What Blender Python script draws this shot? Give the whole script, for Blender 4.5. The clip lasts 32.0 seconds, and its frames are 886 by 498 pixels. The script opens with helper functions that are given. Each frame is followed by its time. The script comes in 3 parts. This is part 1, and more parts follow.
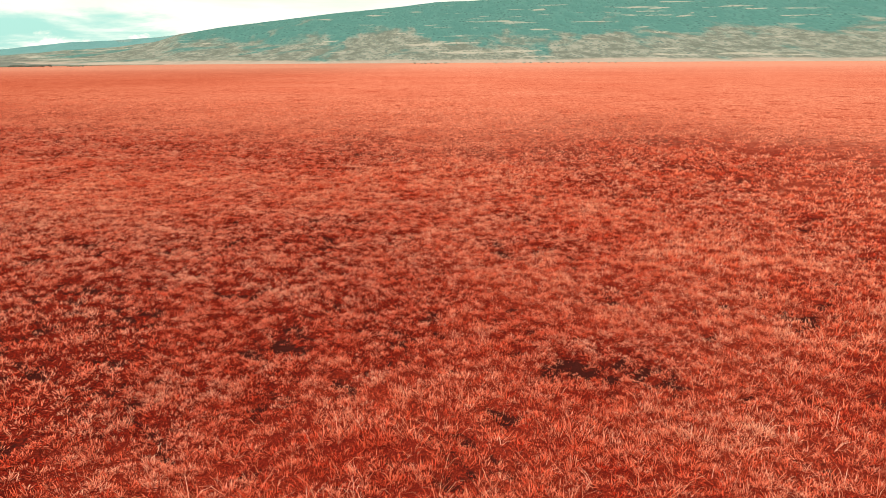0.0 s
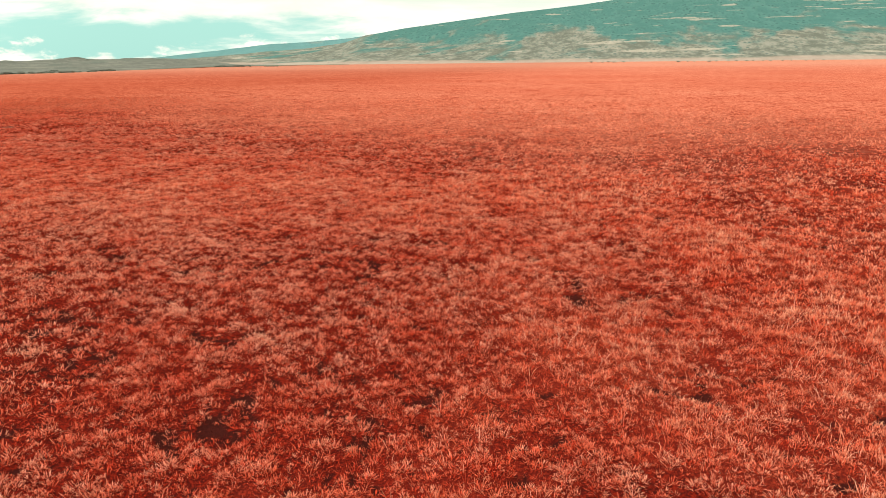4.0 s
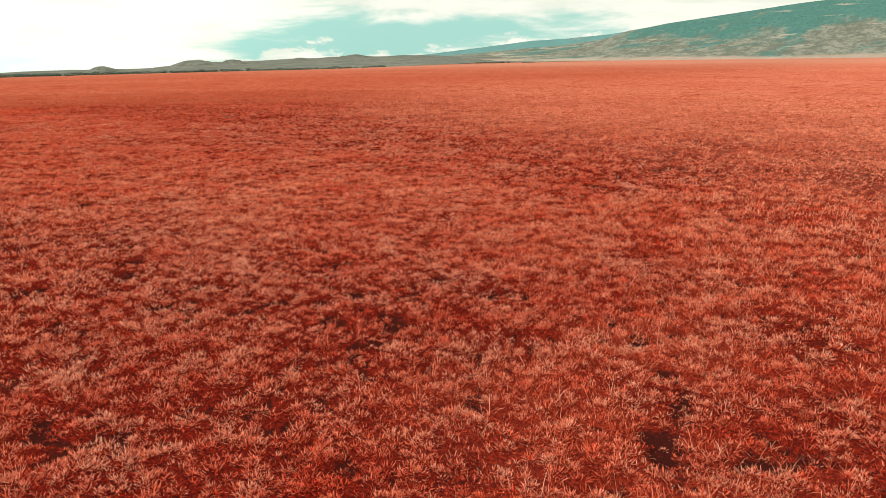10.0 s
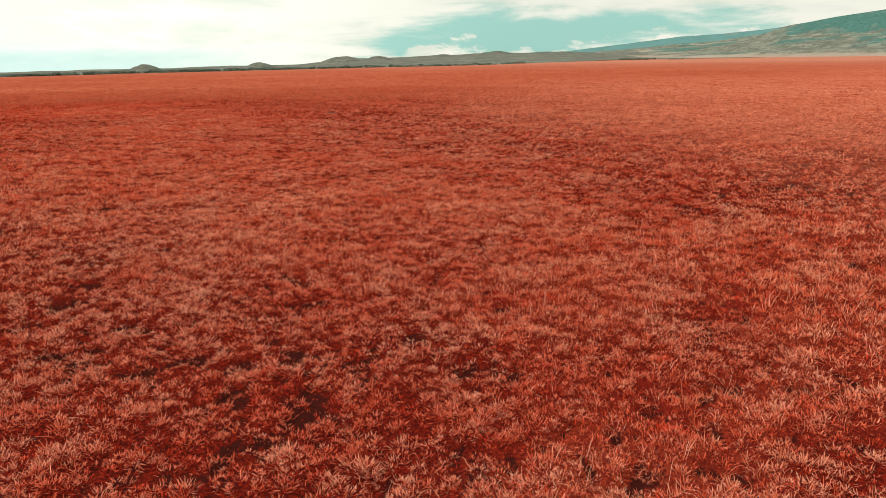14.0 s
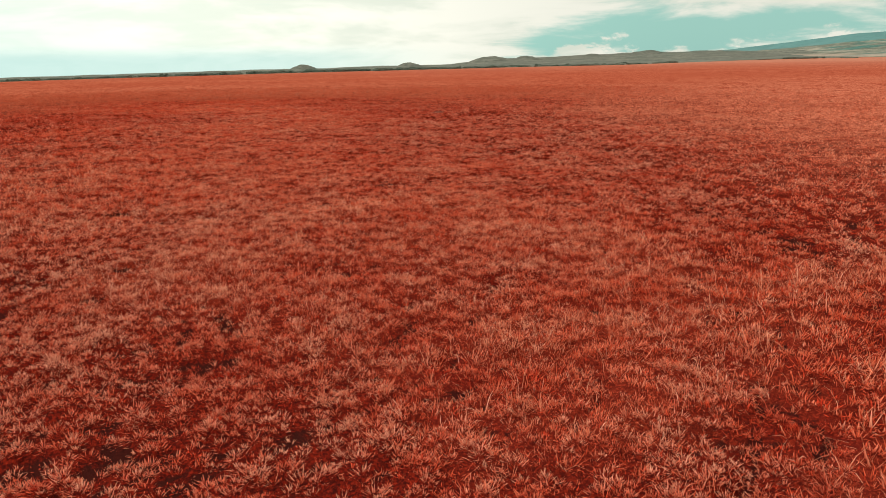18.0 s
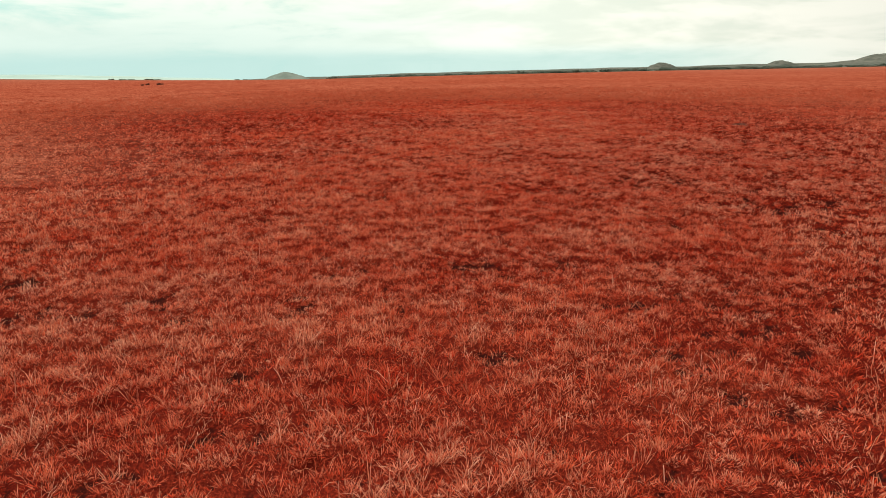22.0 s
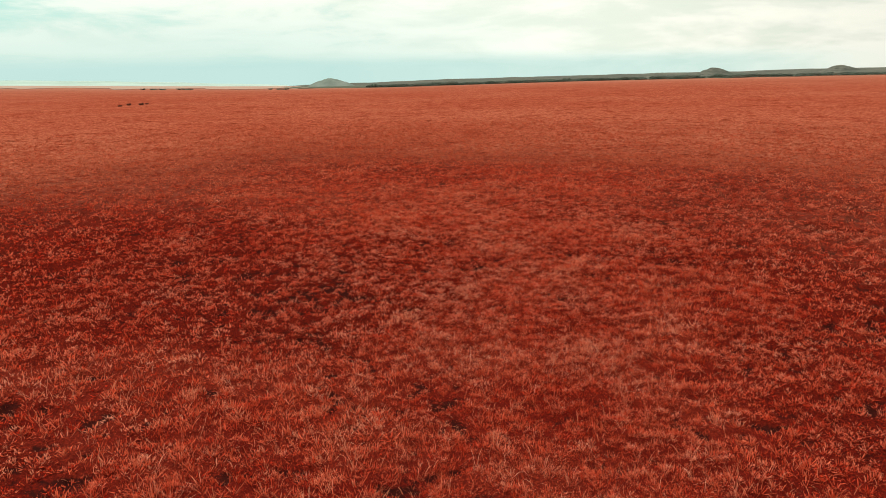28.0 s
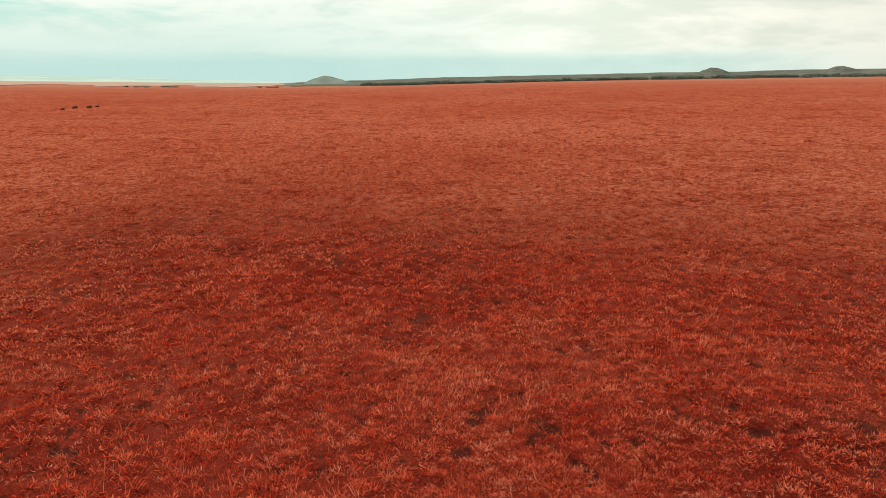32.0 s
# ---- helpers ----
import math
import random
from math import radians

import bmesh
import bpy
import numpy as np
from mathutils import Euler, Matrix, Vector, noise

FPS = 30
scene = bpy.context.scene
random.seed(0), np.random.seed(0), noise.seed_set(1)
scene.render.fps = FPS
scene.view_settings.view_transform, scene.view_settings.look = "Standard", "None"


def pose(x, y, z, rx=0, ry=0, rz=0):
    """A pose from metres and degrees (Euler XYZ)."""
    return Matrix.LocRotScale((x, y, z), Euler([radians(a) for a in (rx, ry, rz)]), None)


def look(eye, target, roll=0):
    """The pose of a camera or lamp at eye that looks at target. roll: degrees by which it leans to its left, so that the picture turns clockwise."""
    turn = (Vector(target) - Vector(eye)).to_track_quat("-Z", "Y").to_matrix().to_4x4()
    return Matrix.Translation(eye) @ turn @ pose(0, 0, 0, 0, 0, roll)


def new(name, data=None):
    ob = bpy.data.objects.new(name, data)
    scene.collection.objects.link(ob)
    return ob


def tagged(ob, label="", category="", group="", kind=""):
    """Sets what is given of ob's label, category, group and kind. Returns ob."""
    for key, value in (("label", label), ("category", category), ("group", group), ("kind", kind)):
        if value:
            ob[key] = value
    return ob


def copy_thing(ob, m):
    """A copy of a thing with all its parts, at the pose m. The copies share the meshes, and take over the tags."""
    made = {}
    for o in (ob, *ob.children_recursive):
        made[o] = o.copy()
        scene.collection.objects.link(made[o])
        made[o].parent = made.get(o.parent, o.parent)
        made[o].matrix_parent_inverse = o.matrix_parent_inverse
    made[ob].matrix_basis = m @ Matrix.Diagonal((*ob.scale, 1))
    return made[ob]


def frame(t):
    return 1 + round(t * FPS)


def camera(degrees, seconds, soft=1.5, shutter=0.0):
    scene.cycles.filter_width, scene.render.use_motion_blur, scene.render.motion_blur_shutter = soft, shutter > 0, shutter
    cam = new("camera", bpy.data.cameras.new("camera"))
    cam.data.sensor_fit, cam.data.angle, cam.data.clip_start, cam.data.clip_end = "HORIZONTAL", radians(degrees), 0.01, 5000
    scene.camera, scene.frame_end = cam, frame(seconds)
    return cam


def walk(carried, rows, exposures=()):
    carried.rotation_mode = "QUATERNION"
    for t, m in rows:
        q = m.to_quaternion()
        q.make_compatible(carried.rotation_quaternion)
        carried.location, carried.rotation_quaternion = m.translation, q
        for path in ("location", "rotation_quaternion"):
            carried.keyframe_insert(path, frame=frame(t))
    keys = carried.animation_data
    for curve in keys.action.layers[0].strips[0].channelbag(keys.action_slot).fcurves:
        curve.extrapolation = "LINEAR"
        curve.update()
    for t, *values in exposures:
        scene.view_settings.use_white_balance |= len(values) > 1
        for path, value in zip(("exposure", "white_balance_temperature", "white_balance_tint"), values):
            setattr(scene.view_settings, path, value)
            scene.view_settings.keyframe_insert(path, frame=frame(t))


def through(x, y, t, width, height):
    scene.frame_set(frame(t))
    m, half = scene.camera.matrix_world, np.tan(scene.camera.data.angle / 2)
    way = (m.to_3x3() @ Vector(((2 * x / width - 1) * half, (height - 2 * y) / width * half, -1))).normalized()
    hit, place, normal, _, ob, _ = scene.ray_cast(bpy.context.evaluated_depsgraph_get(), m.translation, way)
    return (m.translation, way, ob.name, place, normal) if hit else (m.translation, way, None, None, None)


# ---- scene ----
# ---------------------------------------------------------------- camera
cam = camera(61.7, 32.0, soft=0.9)
PATH = [
    (0.0, pose(0.00, 0.00, 5.920, 75.77, 0, -0.00) @ pose(0, 0, 0, 0, 0, -0.32)),
    (0.5, pose(0.35, 0.63, 5.882, 75.78, 0, 1.53) @ pose(0, 0, 0, 0, 0, -0.38)),
    (1.0, pose(0.69, 1.24, 5.849, 75.78, 0, 3.06) @ pose(0, 0, 0, 0, 0, -0.43)),
    (1.5, pose(1.13, 2.04, 5.811, 75.76, 0, 5.08) @ pose(0, 0, 0, 0, 0, -0.46)),
    (2.0, pose(1.43, 2.65, 5.778, 75.74, 0, 6.57) @ pose(0, 0, 0, 0, 0, -0.47)),
    (2.5, pose(1.74, 3.27, 5.749, 75.75, 0, 8.14) @ pose(0, 0, 0, 0, 0, -0.51)),
    (3.0, pose(2.10, 4.09, 5.718, 75.76, 0, 10.13) @ pose(0, 0, 0, 0, 0, -0.54)),
    (3.5, pose(2.37, 4.74, 5.669, 75.80, 0, 11.67) @ pose(0, 0, 0, 0, 0, -0.56)),
    (5.5, pose(3.25, 7.32, 5.310, 75.82, 0, 18.24) @ pose(0, 0, 0, 0, 0, -0.71)),
    (6.0, pose(3.42, 7.95, 5.261, 75.84, 0, 19.75) @ pose(0, 0, 0, 0, 0, -0.74)),
    (6.5, pose(3.60, 8.74, 5.230, 75.84, 0, 21.70) @ pose(0, 0, 0, 0, 0, -0.76)),
    (7.0, pose(3.73, 9.38, 5.203, 75.85, 0, 23.22) @ pose(0, 0, 0, 0, 0, -0.76)),
    (7.5, pose(3.86, 10.01, 5.176, 75.87, 0, 24.70) @ pose(0, 0, 0, 0, 0, -0.77)),
    (8.0, pose(3.98, 10.83, 5.140, 75.86, 0, 26.61) @ pose(0, 0, 0, 0, 0, -0.79)),
    (8.5, pose(4.07, 11.47, 5.115, 75.85, 0, 28.05) @ pose(0, 0, 0, 0, 0, -0.80)),
    (9.0, pose(4.14, 12.08, 5.093, 75.84, 0, 29.45) @ pose(0, 0, 0, 0, 0, -0.78)),
    (9.5, pose(4.21, 12.71, 5.072, 75.80, 0, 30.87) @ pose(0, 0, 0, 0, 0, -0.75)),
    (10.0, pose(4.26, 13.50, 5.048, 75.78, 0, 32.59) @ pose(0, 0, 0, 0, 0, -0.73)),
    (10.5, pose(4.30, 14.12, 5.031, 75.77, 0, 33.87) @ pose(0, 0, 0, 0, 0, -0.77)),
    (11.0, pose(4.32, 14.74, 5.021, 75.74, 0, 35.10) @ pose(0, 0, 0, 0, 0, -0.82)),
    (11.5, pose(4.29, 15.54, 5.008, 75.71, 0, 36.65) @ pose(0, 0, 0, 0, 0, -0.80)),
    (12.0, pose(4.26, 16.12, 4.992, 75.70, 0, 37.80) @ pose(0, 0, 0, 0, 0, -0.75)),
    (12.5, pose(4.23, 16.77, 4.981, 75.66, 0, 39.11) @ pose(0, 0, 0, 0, 0, -0.73)),
    (13.0, pose(4.14, 17.52, 4.969, 75.63, 0, 40.60) @ pose(0, 0, 0, 0, 0, -0.68)),
    (13.5, pose(4.09, 18.16, 4.939, 75.64, 0, 41.93) @ pose(0, 0, 0, 0, 0, -0.68)),
    (15.5, pose(3.96, 20.98, 4.662, 75.73, 0, 47.32) @ pose(0, 0, 0, 0, 0, -0.78)),
    (16.0, pose(3.87, 21.65, 4.618, 75.76, 0, 48.85) @ pose(0, 0, 0, 0, 0, -0.82)),
    (16.5, pose(3.59, 22.34, 4.593, 75.76, 0, 50.22) @ pose(0, 0, 0, 0, 0, -0.83)),
    (17.0, pose(3.41, 22.92, 4.575, 75.78, 0, 51.47) @ pose(0, 0, 0, 0, 0, -0.84)),
    (17.5, pose(3.23, 23.50, 4.557, 75.79, 0, 52.76) @ pose(0, 0, 0, 0, 0, -0.86)),
    (18.0, pose(2.94, 24.21, 4.536, 75.80, 0, 54.29) @ pose(0, 0, 0, 0, 0, -0.86)),
    (18.5, pose(2.75, 24.76, 4.519, 75.80, 0, 55.58) @ pose(0, 0, 0, 0, 0, -0.88)),
    (19.0, pose(2.51, 25.27, 4.512, 75.80, 0, 56.73) @ pose(0, 0, 0, 0, 0, -0.89)),
    (19.5, pose(2.28, 25.81, 4.498, 75.80, 0, 58.00) @ pose(0, 0, 0, 0, 0, -0.93)),
    (20.0, pose(1.83, 26.69, 4.464, 75.84, 0, 60.02) @ pose(0, 0, 0, 0, 0, -0.98)),
    (20.5, pose(0.24, 29.10, 4.394, 75.92, 0, 65.79) @ pose(0, 0, 0, 0, 0, -1.00)),
    (21.0, pose(-1.55, 31.45, 4.342, 75.97, 0, 71.40) @ pose(0, 0, 0, 0, 0, -0.95)),
    (21.5, pose(-3.56, 33.57, 4.307, 75.96, 0, 76.18) @ pose(0, 0, 0, 0, 0, -0.84)),
    (22.0, pose(-5.70, 35.53, 4.292, 76.03, 0, 80.75) @ pose(0, 0, 0, 0, 0, -0.80)),
    (22.5, pose(-8.10, 37.14, 4.280, 76.01, 0, 82.71) @ pose(0, 0, 0, 0, 0, -0.79)),
    (23.0, pose(-10.58, 38.66, 4.267, 76.02, 0, 82.97) @ pose(0, 0, 0, 0, 0, -0.83)),
    (23.5, pose(-13.34, 40.06, 4.239, 76.01, 0, 83.05) @ pose(0, 0, 0, 0, 0, -0.89)),
    (24.0, pose(-15.97, 41.15, 4.221, 76.03, 0, 83.00) @ pose(0, 0, 0, 0, 0, -0.94)),
    (24.5, pose(-18.56, 42.02, 4.266, 76.06, 0, 82.86) @ pose(0, 0, 0, 0, 0, -0.96)),
    (25.0, pose(-21.26, 42.94, 4.396, 76.15, 0, 83.30) @ pose(0, 0, 0, 0, 0, -0.96)),
    (25.5, pose(-23.95, 43.75, 4.534, 76.21, 0, 83.87) @ pose(0, 0, 0, 0, 0, -0.92)),
    (26.0, pose(-26.60, 44.44, 4.717, 76.22, 0, 84.31) @ pose(0, 0, 0, 0, 0, -0.87)),
    (26.5, pose(-29.24, 45.05, 5.001, 76.31, 0, 84.32) @ pose(0, 0, 0, 0, 0, -0.86)),
    (28.5, pose(-40.55, 47.09, 7.367, 76.50, 0, 84.27) @ pose(0, 0, 0, 0, 0, -1.00)),
    (29.0, pose(-43.58, 47.50, 7.421, 76.55, 0, 84.20) @ pose(0, 0, 0, 0, 0, -1.01)),
    (29.5, pose(-46.64, 47.93, 7.454, 76.56, 0, 84.20) @ pose(0, 0, 0, 0, 0, -0.97)),
    (30.0, pose(-49.73, 48.32, 7.470, 76.54, 0, 84.18) @ pose(0, 0, 0, 0, 0, -0.89)),
    (30.5, pose(-52.82, 48.69, 7.464, 76.50, 0, 84.17) @ pose(0, 0, 0, 0, 0, -0.80)),
    (31.0, pose(-55.97, 49.05, 7.446, 76.46, 0, 84.17) @ pose(0, 0, 0, 0, 0, -0.74)),
    (31.5, pose(-59.19, 49.35, 7.415, 76.37, 0, 84.12) @ pose(0, 0, 0, 0, 0, -0.65)),
    (32.0, pose(-62.54, 49.69, 7.398, 76.30, 0, 84.00) @ pose(0, 0, 0, 0, 0, -0.56)),
]
EXPOSURES = [(0.0, 0.38), (6.0, 0.29), (9.0, 0.20), (13.0, -0.01), (16.0, -0.10), (21.5, -0.22), (24.0, -0.14), (26.0, -0.20), (32.0, -0.30)]
walk(cam, PATH, EXPOSURES)

# ---------------------------------------------------------------- light
SUN_EL, SUN_AZ = 61.0, 122.0        # degrees; azimuth counted from +y towards -x


def bearing(az, r, z=0.0):
    """A place r metres out at the azimuth az (degrees from +y towards -x)."""
    return Vector((-math.sin(radians(az)) * r, math.cos(radians(az)) * r, z))


sun = new("sun", bpy.data.lights.new("sun", "SUN"))
sun.data.energy, sun.data.angle, sun.data.color = 4.0, radians(8), (1.0, 0.95, 0.86)
sun.matrix_world = look(bearing(SUN_AZ, 100, 100 * math.tan(radians(SUN_EL))), (0, 0, 0))


class Nodes:
    """A short way to write a node tree."""

    def __init__(self, tree):
        self.tree = tree
        tree.nodes.clear()

    def add(self, kind, **given):
        node = self.tree.nodes.new(kind)
        for key, value in given.items():
            setattr(node, key, value)
        return node

    def put(self, socket, value):
        if isinstance(value, bpy.types.NodeSocket):
            self.tree.links.new(value, socket)
        else:
            socket.default_value = value

    def math(self, op, a, b=0.0, clamp=False):
        node = self.add("ShaderNodeMath", operation=op, use_clamp=clamp)
        self.put(node.inputs[0], a)
        self.put(node.inputs[1], b)
        return node.outputs[0]

    def mix(self, fac, a, b, blend="MIX"):
        node = self.add("ShaderNodeMix", data_type="RGBA", blend_type=blend)
        self.put(node.inputs[0], fac)
        for socket, value in ((node.inputs[6], a), (node.inputs[7], b)):
            self.put(socket, value if isinstance(value, bpy.types.NodeSocket) else (*value, 1.0))
        return node.outputs[2]

    def scaled(self, vector, scale):
        node = self.add("ShaderNodeMapping")
        self.put(node.inputs[0], vector)
        node.inputs["Scale"].default_value = scale
        return node.outputs[0]

    def noise(self, vector, scale, detail=4.0, rough=0.55, distortion=0.0):
        node = self.add("ShaderNodeTexNoise")
        self.put(node.inputs["Vector"], vector)
        for key, value in (("Scale", scale), ("Detail", detail), ("Roughness", rough), ("Distortion", distortion)):
            node.inputs[key].default_value = value
        return node.outputs[0]

    def ramp(self, fac, low, high):
        node = self.add("ShaderNodeMapRange", interpolation_type="SMOOTHSTEP")
        self.put(node.inputs[0], fac)
        node.inputs[1].default_value, node.inputs[2].default_value = low, high
        return node.outputs[0]

    def bump(self, height, strength, distance):
        node = self.add("ShaderNodeBump")
        self.put(node.inputs["Height"], height)
        node.inputs["Strength"].default_value, node.inputs["Distance"].default_value = strength, distance
        return node.outputs[0]


world = bpy.data.worlds.new("sky")
scene.world = world
world.use_nodes = True
n = Nodes(world.node_tree)
sky = n.add("ShaderNodeTexSky", sky_type="NISHITA", sun_disc=False)
sky.sun_elevation, sky.sun_rotation = radians(SUN_EL), radians(-SUN_AZ)
sky.air_density, sky.dust_density = 1.0, 1.5
ray = n.add("ShaderNodeTexCoord").outputs["Generated"]
sep = n.add("ShaderNodeSeparateXYZ")
n.put(sep.inputs[0], ray)
up = n.math("MAXIMUM", sep.outputs[2], 0.0)
# clouds hang in a high flat layer, so they flatten towards the horizon
lift = n.math("ADD", up, 0.16)
flat = n.add("ShaderNodeCombineXYZ")
n.put(flat.inputs[0], n.math("DIVIDE", sep.outputs[0], lift))
n.put(flat.inputs[1], n.math("DIVIDE", sep.outputs[1], lift))
n.put(flat.inputs[2], n.math("MULTIPLY", up, 6.0))
broad = n.noise(flat.outputs[0], 0.35, 3.0, 0.5, 0.3)
lumps = n.noise(flat.outputs[0], 1.3, 6.0, 0.58, 0.3)
# a long gap in the cloud over the mountain's shoulder
gap_dir = bearing(33, 1)
facing = n.math("ADD", n.math("MULTIPLY", sep.outputs[0], gap_dir.x), n.math("MULTIPLY", sep.outputs[1], gap_dir.y))
gap = n.math("MULTIPLY", n.ramp(facing, 0.93, 0.985), n.ramp(up, 0.085, 0.045))
cover = n.math("ADD", n.math("MULTIPLY", broad, 0.8), n.math("MULTIPLY", lumps, 0.55))
cover = n.math("SUBTRACT", cover, n.math("MULTIPLY", gap, 0.11))
cloudy = n.ramp(cover, 0.49, 0.62)
heaped = n.noise(n.scaled(ray, (7, 7, 17)), 1.0, 7.0, 0.6, 0.2)
cumulus = n.ramp(n.math("SUBTRACT", heaped, n.math("MULTIPLY", up, 5.0)), 0.40, 0.46)
cloudy = n.math("MAXIMUM", cloudy, n.math("MULTIPLY", cumulus, gap))
blue = n.mix(1.0, sky.outputs[0], (0.062, 0.078, 0.062), "MULTIPLY")
blue = n.mix(0.82, blue, (0.44, 0.80, 0.71))
shade = n.mix(n.ramp(lumps, 0.35, 0.62), (0.78, 0.83, 0.71), (0.99, 0.985, 0.86))
colour = n.mix(cloudy, blue, shade)
# the thin cloud is brighter towards the veiled sun
sun_dir = bearing(SUN_AZ, 1)
toward = n.math("ADD", n.math("MULTIPLY", sep.outputs[0], sun_dir.x), n.math("MULTIPLY", sep.outputs[1], sun_dir.y))
glow = n.math("ADD", 0.95, n.math("MULTIPLY", n.ramp(toward, 0.05, 0.80), 0.45))
bright = n.add("ShaderNodeVectorMath", operation="SCALE")
n.put(bright.inputs[0], colour)
n.put(bright.inputs["Scale"], glow)
colour = bright.outputs[0]
low_strip = n.math("MULTIPLY", n.ramp(up, 0.15, 0.004), n.math("MULTIPLY", n.ramp(toward, 0.55, 0.95), 0.85))
colour = n.mix(low_strip, colour, (0.78, 1.02, 0.93))
thin = n.math("MULTIPLY", n.ramp(up, 0.028, 0.006), n.math("MULTIPLY", n.ramp(toward, 0.30, 0.60), 0.65))
colour = n.mix(thin, colour, (0.58, 0.91, 0.86))
back = n.add("ShaderNodeBackground")
n.put(back.inputs[0], colour)
back.inputs[1].default_value = 1.0
n.put(n.add("ShaderNodeOutputWorld").inputs[0], back.outputs[0])


# ---------------------------------------------------------------- materials
def material(name, rough=0.9):
    mat = bpy.data.materials.new(name)
    mat.use_nodes = True
    m = Nodes(mat.node_tree)
    out, bsdf = m.add("ShaderNodeOutputMaterial"), m.add("ShaderNodeBsdfPrincipled")
    m.put(out.inputs[0], bsdf.outputs[0])
    bsdf.inputs["Roughness"].default_value = rough
    bsdf.inputs["Specular IOR Level"].default_value = 0.0
    return mat, m, bsdf, m.add("ShaderNodeNewGeometry").outputs["Position"]


def patches(m, place):
    """How dry the cover is, 0 to 1, over the plain: broad drifts and smaller patches."""
    wide = m.noise(place, 0.035, 3.0, 0.5)
    small = m.noise(place, 0.30, 3.0, 0.55)
    where = m.add("ShaderNodeSeparateXYZ")
    m.put(where.inputs[0], place)
    westward = m.math("MULTIPLY", m.ramp(where.outputs[0], -10.0, -60.0), 0.07)
    mixed = m.math("ADD", m.math("MULTIPLY", wide, 0.42), m.math("MULTIPLY", small, 0.58))
    return m.ramp(m.math("SUBTRACT", mixed, westward), 0.36, 0.59)


def soil_material():
    mat, m, bsdf, place = material("red_soil")
    grain = m.noise(place, 20.0, 5.0, 0.78)
    clump = m.noise(place, 7.0, 5.0, 0.7)
    dry = patches(m, place)
    footing = m.add("ShaderNodeAttribute", attribute_name="footing").outputs["Fac"]
    # bare soil of the low spots, near black with their shade painted in
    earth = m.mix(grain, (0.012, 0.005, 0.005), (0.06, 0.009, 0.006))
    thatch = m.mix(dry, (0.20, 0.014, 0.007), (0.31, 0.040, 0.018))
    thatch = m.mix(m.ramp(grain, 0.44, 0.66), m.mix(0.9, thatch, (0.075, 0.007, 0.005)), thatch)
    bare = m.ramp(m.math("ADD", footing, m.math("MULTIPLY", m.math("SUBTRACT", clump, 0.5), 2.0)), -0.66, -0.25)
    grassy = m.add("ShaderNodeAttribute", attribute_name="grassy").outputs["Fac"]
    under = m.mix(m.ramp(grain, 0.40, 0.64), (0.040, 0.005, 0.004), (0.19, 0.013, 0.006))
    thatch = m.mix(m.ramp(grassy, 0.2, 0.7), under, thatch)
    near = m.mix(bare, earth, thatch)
    # the plain beyond is closed grass, with long streaks of paler and darker growth
    streaks = m.noise(place, 0.020, 7.0, 0.64)
    far = m.mix(m.ramp(streaks, 0.22, 0.78), (0.45, 0.124, 0.073), (0.54, 0.197, 0.128))
    spots = m.math("MULTIPLY", m.ramp(m.noise(place, 0.16, 6.0, 0.7), 0.50, 0.66), 0.75)
    far = m.mix(spots, far, (0.33, 0.066, 0.036))
    # dark dashes: shade in the dips between hummocks, painted on the ground
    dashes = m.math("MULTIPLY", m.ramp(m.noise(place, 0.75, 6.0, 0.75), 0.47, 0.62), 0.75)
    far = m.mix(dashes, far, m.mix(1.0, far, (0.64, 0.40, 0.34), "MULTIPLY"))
    low = m.math("MULTIPLY", m.ramp(m.noise(place, 0.42, 4.0, 0.6, 0.5), 0.585, 0.64), 0.8)
    far = m.mix(low, far, m.mix(1.0, far, (0.58, 0.38, 0.32), "MULTIPLY"))
    # tussock by tussock
    tufty = m.noise(place, 2.4, 5.0, 0.75, 0.3)
    far = m.mix(m.ramp(tufty, 0.40, 0.60), m.mix(1.0, far, (0.56, 0.36, 0.30), "MULTIPLY"), m.mix(1.0, far, (1.12, 1.14, 1.12), "MULTIPLY"))
    where = m.add("ShaderNodeSeparateXYZ")
    m.put(where.inputs[0], place)
    far = m.mix(m.math("MULTIPLY", m.ramp(where.outputs[0], -5.0, -110.0), 0.8), far, m.mix(1.0, far, (0.72, 0.57, 0.50), "MULTIPLY"))
    # haze over the farthest grass, painted as a paler colour
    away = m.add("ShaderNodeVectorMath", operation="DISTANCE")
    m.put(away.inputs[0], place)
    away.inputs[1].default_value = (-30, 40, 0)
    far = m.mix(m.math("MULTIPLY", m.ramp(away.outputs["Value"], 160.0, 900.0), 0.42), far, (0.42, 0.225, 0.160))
    cover = m.add("ShaderNodeAttribute", attribute_name="closed_grass").outputs["Fac"]
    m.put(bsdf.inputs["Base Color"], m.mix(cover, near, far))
    m.put(bsdf.inputs["Normal"], m.bump(m.math("ADD", m.math("MULTIPLY", tufty, 2.0), m.math("ADD", clump, m.math("MULTIPLY", grain, 0.4))), 1.0, 0.05))
    return mat


